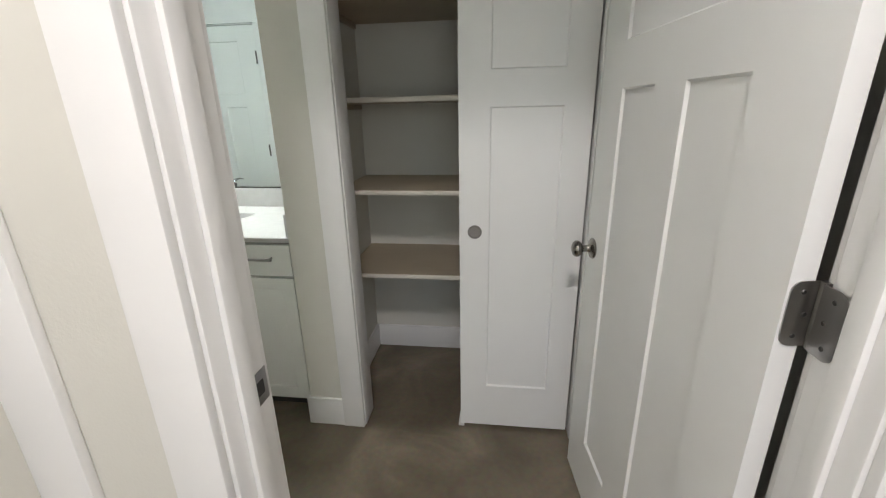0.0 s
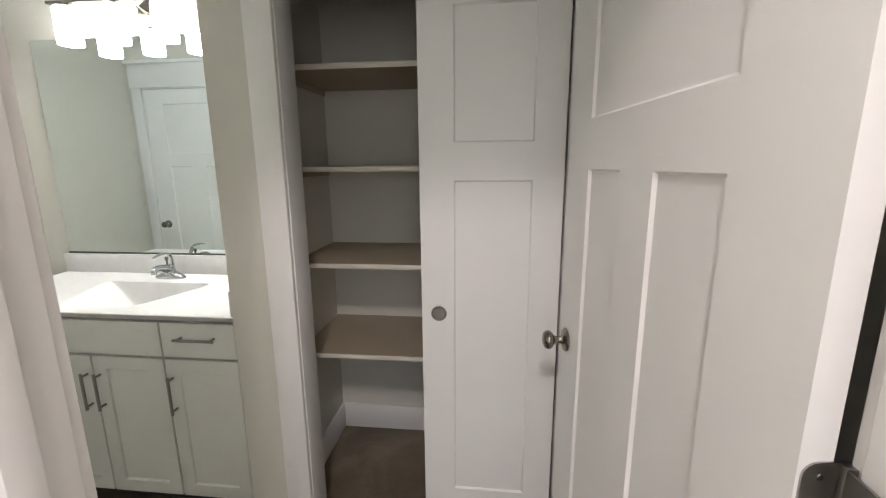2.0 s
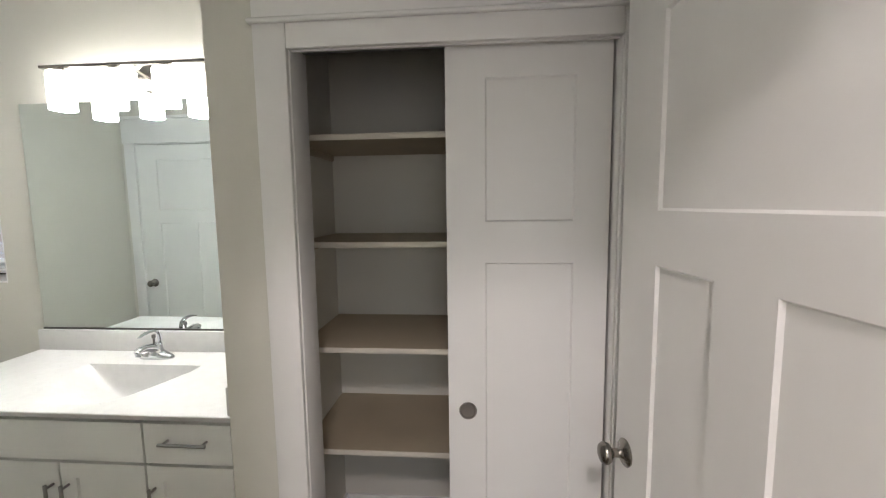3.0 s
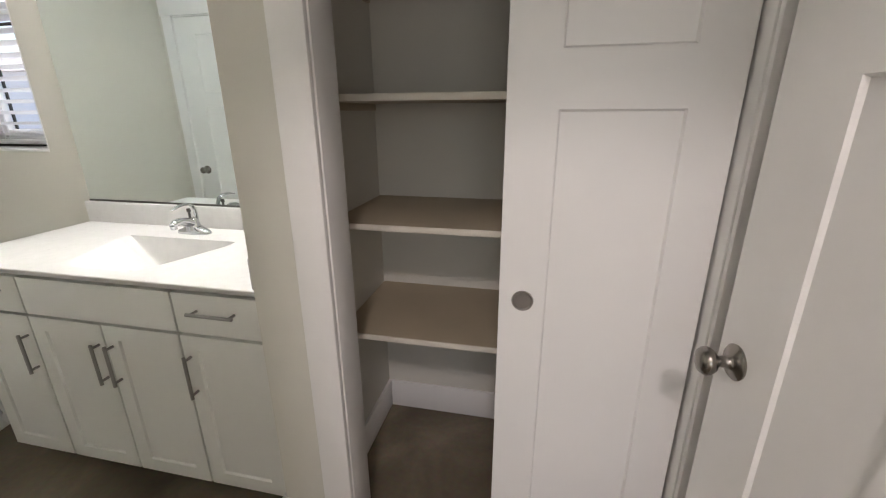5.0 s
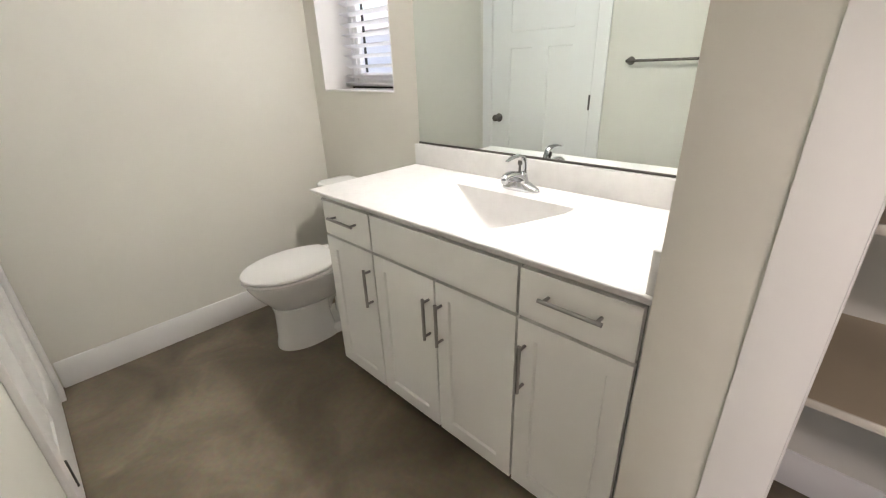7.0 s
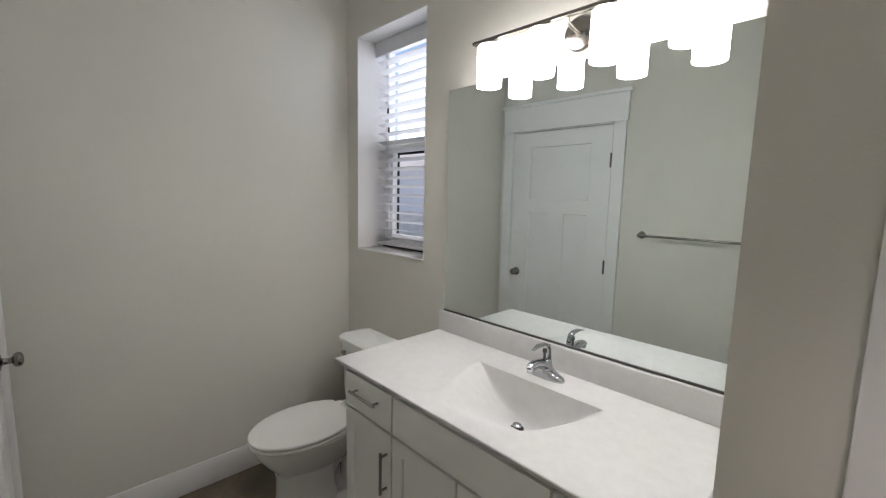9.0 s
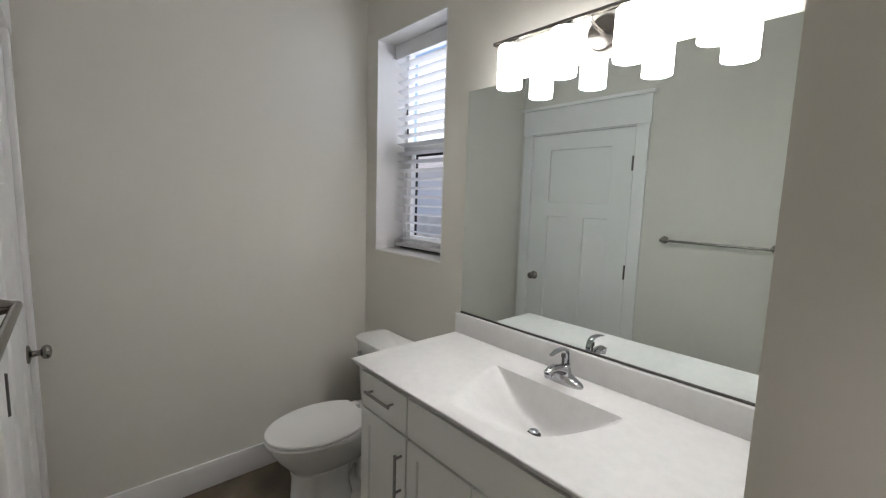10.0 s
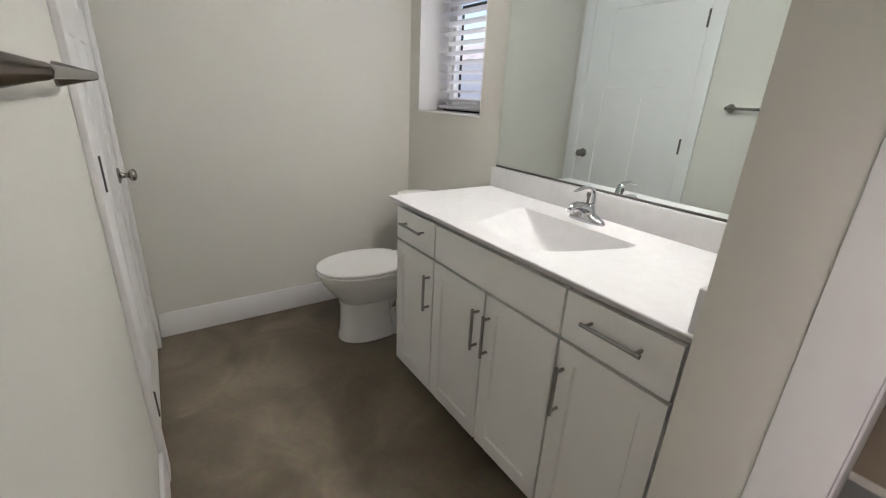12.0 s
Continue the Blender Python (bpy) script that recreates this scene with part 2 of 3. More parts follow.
solid("floor", two_slabs(-0.12, 0), FLOOR, "mottled dark brown stained concrete floor", "floor", kind="structure", smooth=False)
solid("ceiling", two_slabs(CZ, CZ + 0.12), CEIL, "flat white painted ceiling", "ceiling", kind="structure", smooth=False)
J = 0.019
solid("wall_south", wall_bm("y", YBH, YB, XL, HX1, 0, CZ, [(EJ0 - J, -1, EJ1 + J, EH + J), (DJ0 - J, -1, DJ1 + J, DH + J)]), WALL,
      "greige painted wall with two doorways", "wall", kind="structure", smooth=False)
solid("wall_west", wall_bm("x", XL - 0.12, XL, YBH - 0.30, YK, 0, CZ), WALL, "greige painted wall beside the toilet", "wall", kind="structure", smooth=False)
solid("wall_north", wall_bm("y", YM, YM + 0.25, XL, XS0, 0, CZ, [(WX0, WZ0, WX1, WZ1)]), WALL, "greige painted wall with a deep window recess", "wall", kind="structure", smooth=False)
solid("wall_partition", wall_bm("x", XS0, XS1, YCI, YK + 0.115, 0, CZ), WALL, "greige painted partition beside the vanity", "wall", kind="structure", smooth=False)
solid("wall_closet", wall_bm("y", YC, YCI, XS0, XR, 0, CZ, [(CJ0 - J, -1, CJ1 + J, CH + 0.07)]), WALL, "greige painted wall round the closet opening", "wall", kind="structure", smooth=False)
solid("wall_closet_back", wall_bm("y", YK, YK + 0.115, XS1, XR, 0, CZ), WALL, "greige painted closet back wall", "wall", kind="structure", smooth=False)
solid("wall_east", wall_bm("x", XR, XR + 0.12, YB, YK + 0.115, 0, CZ), WALL, "greige painted wall behind the open door", "wall", kind="structure", smooth=False)
solid("wall_hall_west", wall_bm("x", HX0 - 0.12, HX0, HB, YBH, 0, CZ), WALL, "greige painted hall wall", "wall", kind="structure", smooth=False)
solid("wall_hall_east", wall_bm("x", HX1, HX1 + 0.12, HB, YB, 0, CZ), WALL, "greige painted hall wall", "wall", kind="structure", smooth=False)
# unseen wall; its opening is made up to hold the fill lamp
solid("wall_hall_south", wall_bm("y", HB - 0.12, HB, HX0 - 0.12, HX1 + 0.12, 0, CZ, [(-0.15, 0.8, 1.25, 2.2)]), WALL, "greige painted hall wall with an assumed opening for the fill lamp", "wall", kind="structure", smooth=False)
solid("wall_closed_room", wall_bm("y", YBH - 0.30, YBH - 0.20, XL, HX0 - 0.12, 0, CZ), WALL, "plain wall behind the closed door", "wall", kind="structure", smooth=False)


def bevel_board(x0, y0, z0, x1, y1, z1, b=0.003):
    return box(x0, y0, z0, x1, y1, z1, b, 2)


def baseboard(x0, y0, x1, y1, h=0.14):
    solid("baseboard", bevel_board(x0, y0, 0, x1, y1, h, 0.004), TRIM, "tall flat white painted baseboard", "baseboard", kind="structure")


BT = 0.014
baseboard(XL, YB + 0.022, XL + BT, YM, 0.14)
baseboard(XL + BT, YM - BT, -1.920, YM, 0.14)
baseboard(-1.768, YB, EJ0 - 0.098, YB + BT, 0.14)
baseboard(XS0 - BT, YC - BT, CJ0 - 0.098, YC, 0.14)
baseboard(XS0 - BT, YC, XS0, 1.722, 0.14)
baseboard(XS1, YCI, XS1 + BT, YK, 0.14)
baseboard(XS1 + BT, YK - BT, XR, YK, 0.14)
baseboard(HX0, -2.2, HX0 + BT, YBH - 0.02, 0.14)


def frame_opening(x0, x1, h, y0, y1, sides, stop_at=None, head=0.19, width=0.086):
    """Jambs, head and stops of an opening through a wall between y0 and y1, and casings on the given faces."""
    made = thing("door_frame", "white painted door frame with flat casing", "door frame", kind="structure")
    part("jamb", bevel_board(x0 - J, y0, 0, x0, y1, h), TRIM, made)
    part("jamb", bevel_board(x1, y0, 0, x1 + J, y1, h), TRIM, made)
    part("jamb_head", bevel_board(x0 - J, y0, h, x1 + J, y1, h + J), TRIM, made)
    if stop_at:
        a, b = stop_at
        part("door_stop", bevel_board(x0, a, 0, x0 + 0.011, b, h - 0.011), TRIM, made)
        part("door_stop", bevel_board(x1 - 0.011, a, 0, x1, b, h - 0.011), TRIM, made)
        part("door_stop", bevel_board(x0, a, h - 0.011, x1, b, h), TRIM, made)
    for face, way in sides:
        a, b = sorted((face, face + 0.018 * way))
        r = 0.006
        part("casing", bevel_board(x0 - r - width, a, 0, x0 - r, b, h + r), TRIM, made)
        part("casing", bevel_board(x1 + r, a, 0, x1 + r + width, b, h + r), TRIM, made)
        a, b = sorted((face, face + 0.023 * way))
        part("head_casing", bevel_board(x0 - r - width - 0.008, a, h + r, x1 + r + width + 0.008, b, h + r + head), TRIM, made)
        a, b = sorted((face, face + 0.040 * way))
        part("head_cap", bevel_board(x0 - r - width - 0.025, a, h + r + head, x1 + r + width + 0.025, b, h + r + head + 0.025), TRIM, made)
    return made


frame_opening(EJ0, EJ1, EH, YBH, YB, [(YB, 1), (YBH, -1)], (0.655, 0.692))
frame_opening(DJ0, DJ1, DH, YBH, YB, [(YB, 1)], (0.655, 0.692))
closet_frame = thing("closet_frame", "white painted closet frame with flat casing", "door frame", kind="structure")
part("jamb", bevel_board(CJ0 - J, YC, 0, CJ0, YCI, CH + 0.05), TRIM, closet_frame)
part("jamb", bevel_board(CJ1, YC, 0, CJ1 + J, YCI, CH + 0.05), TRIM, closet_frame)
part("jamb_head", bevel_board(CJ0 - J, YC, CH + 0.05, CJ1 + J, YCI, CH + 0.069), TRIM, closet_frame)
HF = CH + 0.068
part("casing", bevel_board(CJ0 - 0.098, YC - 0.018, 0, CJ0 - 0.004, YC, HF), TRIM, closet_frame)
part("casing", bevel_board(CJ1 + 0.004, YC - 0.018, 0, CJ1 + 0.092, YC, HF), TRIM, closet_frame)
part("fascia", bevel_board(CJ0 - 0.003, YC - 0.017, CH, CJ1 + 0.003, YC, HF), TRIM, closet_frame)
part("bead", box(CJ0 - 0.110, YC - 0.028, HF, CJ1 + 0.104, YC, HF + 0.014, 0.006, 3), TRIM, closet_frame)
part("head_casing", bevel_board(CJ0 - 0.098, YC - 0.018, HF + 0.014, CJ1 + 0.092, YC, HF + 0.150), TRIM, closet_frame)
part("head_cap", bevel_board(CJ0 - 0.120, YC - 0.038, HF + 0.150, CJ1 + 0.114, YC, HF + 0.172), TRIM, closet_frame)
part("track", box(CJ0, YC + 0.02, CH + 0.02, CJ1, YC + 0.095, CH + 0.05, 0.002), STEEL, closet_frame, "dark metal sliding track")
part("track_fascia", bevel_board(CJ0, YC + 0.004, CH - 0.002, CJ1, YC + 0.018, CH + 0.05), TRIM, closet_frame)
# casing of the next doorway in the hall
solid("trim", bevel_board(HX0, YBH - 0.018, 0, -0.481, YBH, 2.05), TRIM, "flat white casing of the next hall doorway", "trim", kind="structure")


# ---- doors ----
def door_leaf_bm(w, h, t, panels, depth=0.007):
    """A leaf from x 0..w, y 0..t, z 0..h with recessed panels (x0, z0, x1, z1) on both faces and sloped reveals."""
    bm = empty_bm()
    us = sorted({0, w, *[p[0] for p in panels], *[p[2] for p in panels]})
    zs = sorted({0, h, *[p[1] for p in panels], *[p[3] for p in panels]})
    for y, s in ((0, 1), (t, -1)):
        for a, b in zip(us, us[1:]):
            for c, d in zip(zs, zs[1:]):
                if any(p[0] < (a + b) / 2 < p[2] and p[1] < (c + d) / 2 < p[3] for p in panels):
                    continue
                bm.faces.new([bm.verts.new(v) for v in ((a, y, c), (b, y, c), (b, y, d), (a, y, d))])
        for x0, z0, x1, z1 in panels:
            e = 0.005
            o = [(x0, y, z0), (x1, y, z0), (x1, y, z1), (x0, y, z1)]
            i = [(x0 + e, y + s * depth, z0 + e), (x1 - e, y + s * depth, z0 + e), (x1 - e, y + s * depth, z1 - e), (x0 + e, y + s * depth, z1 - e)]
            for k in range(4):
                bm.faces.new([bm.verts.new(v) for v in (o[k], o[(k + 1) % 4], i[(k + 1) % 4], i[k])])
            bm.faces.new([bm.verts.new(v) for v in i])
    for a, b in (((0, 0), (w, 0)), ((w, 0), (w, h)), ((w, h), (0, h)), ((0, h), (0, 0))):
        bm.faces.new([bm.verts.new(v) for v in ((a[0], 0, a[1]), (b[0], 0, b[1]), (b[0], t, b[1]), (a[0], t, a[1]))])
    bmesh.ops.remove_doubles(bm, verts=bm.verts, dist=0.0005)
    return bm


KNOB = [(0.0, 0), (0.033, 0), (0.034, 0.004), (0.030, 0.008), (0.016, 0.011), (0.0115, 0.016), (0.0105, 0.030), (0.013, 0.036),
        (0.022, 0.041), (0.0265, 0.049), (0.0265, 0.056), (0.022, 0.063), (0.012, 0.067), (0.0, 0.068)]


def hinge(parent, m):
    """A butt hinge with rounded plates: knuckle on z, plates along local -x and -y."""
    return part("hinge", tube([m @ Vector((0, 0, -0.051)), m @ Vector((0, 0, 0.051))], 0.0072, 14), STEEL, parent, "satin nickel butt hinge")


def hinge_plate(parent, m, w=0.038):
    """A plate in the local x-z plane from x 0 to w, with rounded outer corners and three screws."""
    pts = [(0, -0.050), (w - 0.016, -0.050)]
    pts += [(w - 0.016 + 0.016 * math.sin(a), -0.034 - 0.016 * math.cos(a)) for a in (0.4, 0.8, 1.2, 1.57)]
    pts += [(w - 0.016 + 0.016 * math.cos(a), 0.034 + 0.016 * math.sin(a)) for a in (0, 0.4, 0.8, 1.2)]
    pts += [(w - 0.016, 0.050), (0, 0.050)]
    bm = empty_bm()
    add_loft(bm, [[m @ Vector((x, 0, z)) for x, z in pts], [m @ Vector((x, -0.0022, z)) for x, z in pts]])
    pl = part("hinge_plate", bm, STEEL, parent, "dull nickel plate")
    for x, z in ((0.024, 0.034), (0.016, 0.0), (0.024, -0.034)):
        part("screw", lathe([(0.0, 0.0012), (0.0030, 0.0010), (0.0038, 0.0)], m @ pose(x, -0.0024, z, 90), 10), SCREWM, pl)
    return pl


def door(name, label, w, panels, h=2.030):
    d = thing(name, label, "door", kind="structure")
    part("leaf", door_leaf_bm(w, h, 0.035, panels), DOOR, d)
    return d


PANELS = [(0.158, 1.514, 0.658, 1.914), (0.158, 0.222, 0.344, 1.399), (0.475, 0.222, 0.658, 1.399)]
# entry door, swung 83 degrees into the bath; local x runs from the hinge edge to the latch edge, local y 0.035 is the face that shows
entry = door("door_1", "white painted three-panel door standing open on nickel hinges", 0.815, PANELS)
for y, turn in ((0.0, 90), (0.035, -90)):
    part("knob", lathe(KNOB, pose(0.758, y, 0.917, turn)), NICKEL, entry, "round satin nickel knob")
part("latch_plate", box(0.815, 0.006, 0.889, 0.8165, 0.029, 0.945), STEEL, entry)
for z in (0.25, 1.072, 1.80):
    hinge_plate(entry, pose(0.0, -0.011, z, 0, 0, 90) @ Matrix.Diagonal((1, -1, 1, 1)), 0.042)
entry.matrix_world = pose(0.5753, 0.7560, 0.012, 0, 0, 96.2)
entry_hinges = thing("door_hinges", "satin nickel butt hinges on the entry jamb", "hinge", kind="structure")
for z in (0.262, 1.084, 1.812):
    hinge(entry_hinges, pose(0.5865, 0.7497, z))
    hinge_plate(entry_hinges, pose(EJ1 - 0.002, YB + 0.008, z, 0, 0, -90), 0.044)
strike = thing("strike_plate", "satin nickel strike plate on the entry jamb", "strike plate", kind="structure")
part("plate", box(EJ0, 0.697, 0.905, EJ0 + 0.0016, 0.734, 0.965, 0.0005), STEEL, strike)
# the plate is not cut; a dark patch paints the hole's shade
part("latch_hole_shade", box(EJ0 + 0.0014, 0.704, 0.922, EJ0 + 0.0020, 0.723, 0.948), DARK, strike, "thin dark patch for the shade in the latch hole")

# closed door facing the mirror
CW = DJ1 - DJ0 - 0.006
closed = door("door_2", "closed white painted three-panel door with nickel knob", CW, [(0.160, 1.515, CW - 0.160, 1.930), (0.160, 0.225, CW / 2 - 0.066, 1.408), (CW / 2 + 0.066, 0.225, CW - 0.160, 1.408)], 2.048)
part("knob", lathe(KNOB, pose(0.066, 0.035, 0.902, -90)), NICKEL, closed, "round satin nickel knob")
for z in (0.25, 1.04, 1.80):
    part("hinge", tube([(CW + 0.002, 0.051, z - 0.05), (CW + 0.002, 0.051, z + 0.05)], 0.0065, 12), SCREWM, closed, "dull nickel hinge knuckle")
closed.matrix_world = pose(DJ0 + 0.003, YB - 0.035, 0.012)


def sliding_door(x, y, label):
    d = thing("sliding_door", label, "sliding door", group="closet sliding doors")
    w = 0.462
    part("leaf", door_leaf_bm(w, 1.997, 0.034, [(0.112, 1.480, w - 0.096, 1.885), (0.112, 0.205, w - 0.096, 1.360)]), DOOR, d)
    part("finger_pull", lathe([(0.0, 0.0012), (0.021, 0.0010), (0.0225, 0.0030), (0.0262, 0.0034), (0.0275, 0.0)], pose(0.059, 0.0, 0.903, 90), 36), PULLM, d, "round recessed nickel finger pull")
    d.location = (x, y, 0.012)
    return d


sliding_door(0.006, YC + 0.042, "white two-panel sliding closet door with round pull")
sliding_door(0.018, YC + 0.082, "white sliding closet door stacked behind its twin")
solid("floor_guide", box(-0.004, YC + 0.036, 0, 0.022, YC + 0.118, 0.011, 0.002), RUBBER, "small pale plastic guide under the sliding doors", "door guide")

# ---- closet shelves ----
for z in (0.652, 1.039, 1.418, 1.785):
    s = thing("closet_shelf", "tan board shelf with a cream front edge inside the closet", "shelf", group="closet shelves")
    # board and cleat are darker and browner than the edge band
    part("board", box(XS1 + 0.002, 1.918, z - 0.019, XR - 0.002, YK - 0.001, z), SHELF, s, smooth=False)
    part("edge_band", bevel_board(XS1 + 0.002, 1.913, z - 0.0195, XR - 0.002, 1.918, z + 0.0005, 0.0015), SHELFEDGE, s, "cream front edge, lighter than the board")
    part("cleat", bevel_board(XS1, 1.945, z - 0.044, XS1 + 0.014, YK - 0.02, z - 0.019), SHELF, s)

# ---- vanity ----
VY = 1.724                     # face of the cabinet box
VX0, VX1 = -1.918, -0.686
SPLIT = (-1.914, -1.612, -1.300, -0.992, -0.688)
vanity = thing("vanity_cabinet", "white shaker vanity cabinet with steel bar pulls", "cabinet")
part("body", bevel_board(VX0, VY, 0.102, VX1, YM - 0.002, 0.690, 0.002), CAB, vanity)
part("side_panel", bevel_board(VX0, VY, 0.690, VX0 + 0.018, YM - 0.002, 0.864, 0.001), CAB, vanity)
part("side_panel", bevel_board(VX1 - 0.018, VY, 0.690, VX1, YM - 0.002, 0.864, 0.001), CAB, vanity)
part("front_rail", bevel_board(VX0 + 0.018, VY, 0.690, VX1 - 0.018, VY + 0.018, 0.864, 0.001), CAB, vanity)
part("back_rail", bevel_board(VX0 + 0.018, YM - 0.020, 0.690, VX1 - 0.018, YM - 0.002, 0.864, 0.001), CAB, vanity)
part("toe_kick", box(VX0 + 0.03, VY + 0.075, 0, VX1, VY + 0.09, 0.102), DARK, vanity, "dark recessed toe kick")
part("side_foot", box(VX0, VY + 0.075, 0, VX0 + 0.018, YM - 0.002, 0.102), CAB, vanity)
part("filler", bevel_board(VX1, VY - 0.004, 0.102, XS0 - 0.001, VY + 0.02, 0.864), CAB, vanity)
# added sheet over the white box; its grey stands for shade in the gaps
part("gap_shade_sheet", box(VX0 + 0.004, VY - 0.0015, 0.106, VX1 - 0.004, VY + 0.01, 0.862), GAPGREY, vanity, "grey sheet that darkens the gaps between the fronts")


def pull(parent, a, b):
    """A round bar pull on two posts between a and b, 28 mm off the front."""
    a, b = Vector(a), Vector(b)
    d = (b - a).normalized()
    off = Vector((0, -0.028, 0))
    bm = tube([a - d * 0.013 + off, a + off, b + off, b + d * 0.013 + off], 0.0056, 14)
    for p in (a, b):
        add_tube(bm, [p, p + off], 0.0046, 12)
    return part("handle", bm, STEEL, parent, "brushed steel bar pull")


def shaker_front(x0, z0, x1, z1, rail):
    w, h = x1 - x0, z1 - z0
    bm = door_leaf_bm(w, h, 0.019, [(rail, rail, w - rail, h - rail)] if rail else [], 0.007)
    bmesh.ops.translate(bm, vec=(x0, VY - 0.021, z0), verts=bm.verts)
    return bm


g = 0.0042
FY = VY - 0.021
HZ0, HZ1 = 0.500, 0.628
for i in range(4):
    a, b = SPLIT[i] + g, SPLIT[i + 1] - g
    dr = part("cabinet_door", shaker_front(a, 0.106, b, 0.705, 0.052), CAB, vanity)
    hx = b - 0.024 if i < 2 else a + 0.024
    pull(dr, (hx, FY, HZ0), (hx, FY, HZ1))
for a, b in ((SPLIT[0], SPLIT[1]), (SPLIT[1], SPLIT[3]), (SPLIT[3], SPLIT[4])):
    f = part("drawer_front", shaker_front(a + g, 0.716, b - g, 0.852, 0), CAB, vanity)
    if b - a < 0.4:
        c = (a + b) / 2
        pull(f, (c - 0.066, FY, 0.796), (c + 0.066, FY, 0.796))

# worktop with moulded basin
TX0, TX1, TY0, TZ0, TZ1 = -1.966, XS0 - 0.002, 1.688, 0.864, 0.888
BX, BW, BY0, BYD, BY1 = -1.307, 0.256, 1.742, 2.044, 2.096


def basin_depth(x, y):
    """A steep straight rear wall and a bowl that rises from the drain to the other rims."""
    if y >= BY1:
        return 0.0
    u, v = abs(x - BX) / BW, max(0.0, (BYD - y) / (BYD - BY0))
    u = u / (1 - 0.38 * v)
    if v >= 0.995 or u >= 0.995:
        return 0.0
    rear, bowl = (BY1 - y) * 5.5, 0.146 * (1 - u ** 2.3) ** 1.45 * (1 - v ** 1.45) ** 1.4
    return (max(rear, 1e-5) ** -4 + max(bowl, 1e-5) ** -4) ** -0.25


def worktop():
    nx, ny = 170, 120
    x0, x1, y0, y1 = BX - BW - 0.01, BX + BW + 0.01, BY0 - 0.01, BY1 + 0.01
    bm = empty_bm()
    grid = [[bm.verts.new((x0 + (x1 - x0) * i / nx, y0 + (y1 - y0) * k / ny,
                           TZ1 - basin_depth(x0 + (x1 - x0) * i / nx, y0 + (y1 - y0) * k / ny))) for k in range(ny + 1)] for i in range(nx + 1)]
    for i in range(nx):
        for k in range(ny):
            bm.faces.new((grid[i][k], grid[i + 1][k], grid[i + 1][k + 1], grid[i][k + 1]))
    e = 0.0045

    def quad(*vs):
        bm.faces.new([bm.verts.new(v) for v in vs])

    X0, X1, Y0, Y1 = TX0 + e, TX1, TY0 + e, YM - 0.002
    quad((X0, Y0, TZ1), (x0, y0, TZ1), (x0, y1, TZ1), (X0, Y1, TZ1))
    quad((x1, y0, TZ1), (X1, Y0, TZ1), (X1, Y1, TZ1), (x1, y1, TZ1))
    quad((X0, Y0, TZ1), (X1, Y0, TZ1), (x1, y0, TZ1), (x0, y0, TZ1))
    quad((x0, y1, TZ1), (x1, y1, TZ1), (X1, Y1, TZ1), (X0, Y1, TZ1))
    last = (0.0, 0.0)
    for k in range(1, 5):
        a = math.pi / 2 * k / 4
        now = (e * math.sin(a), e * (1 - math.cos(a)))
        quad((X0 - last[0], Y0 - last[0], TZ1 - last[1]), (X1, Y0 - last[0], TZ1 - last[1]), (X1, Y0 - now[0], TZ1 - now[1]), (X0 - now[0], Y0 - now[0], TZ1 - now[1]))
        quad((X0 - last[0], Y0 - last[0], TZ1 - last[1]), (X0 - last[0], Y1, TZ1 - last[1]), (X0 - now[0], Y1, TZ1 - now[1]), (X0 - now[0], Y0 - now[0], TZ1 - now[1]))
        last = now
    B = 0.013
    quad((TX0, TY0, TZ1 - e), (X1, TY0, TZ1 - e), (X1, TY0 + B, TZ0), (TX0 + B, TY0 + B, TZ0))
    quad((TX0, TY0, TZ1 - e), (TX0, Y1, TZ1 - e), (TX0 + B, Y1, TZ0), (TX0 + B, TY0 + B, TZ0))
    quad((TX0 + B, TY0 + B, TZ0), (X1, TY0 + B, TZ0), (X1, VY + 0.03, TZ0), (TX0 + B, VY + 0.03, TZ0))
    quad((TX0 + B, VY + 0.03, TZ0), (VX0 + 0.01, VY + 0.03, TZ0), (VX0 + 0.01, Y1, TZ0), (TX0 + B, Y1, TZ0))
    bmesh.ops.remove_doubles(bm, verts=bm.verts, dist=0.0004)
    return bm


top = thing("bathroom_countertop", "white cultured marble countertop with moulded basin", "countertop")
part("slab", worktop(), MARBLE, top)
part("backsplash", box(TX0, YM - 0.020, TZ1 - 0.001, TX1, YM - 0.001, 0.984, 0.004, 3), MARBLE, top)
part("side_splash", box(TX1 - 0.018, 1.696, TZ1 - 0.001, TX1, YM - 0.020, 0.984, 0.004, 3), MARBLE, top)
DX, DY = BX, 2.004
DZ = TZ1 - basin_depth(DX, DY)
drain = part("drain", lathe([(0.012, -0.02), (0.016, -0.002), (0.019, 0.003), (0.023, 0.003), (0.025, 0.0), (0.025, -0.01)], pose(DX, DY, DZ)), CHROME, top, "chrome drain ring")
# solid disc across the drain, coloured dark as the shade below the stopper
part("drain_gap_shade", lathe([(0.0, -0.004), (0.0195, -0.004), (0.0225, 0.0042), (0.020, 0.0046), (0.0, 0.0040)], pose(DX, DY, DZ)), DARK, drain, "dark disc for the shade under the stopper")
part("stopper", lathe([(0.0, 0.012), (0.010, 0.0115), (0.0155, 0.008), (0.016, 0.004), (0.006, 0.0), (0.006, -0.02), (0.0, -0.02)], pose(DX, DY, DZ + 0.007)), CHROME, drain)

# ---- faucet ----
FX, FYY = -1.314, 2.176
faucet = thing("faucet", "chrome single-lever centerset faucet behind the basin", "faucet")
oval = [(0.078 * math.copysign(abs(math.cos(a)) ** 0.75, math.cos(a)), 0.027 * math.copysign(abs(math.sin(a)) ** 0.85, math.sin(a))) for a in [2 * math.pi * k / 40 for k in range(40)]]
bm = empty_bm()
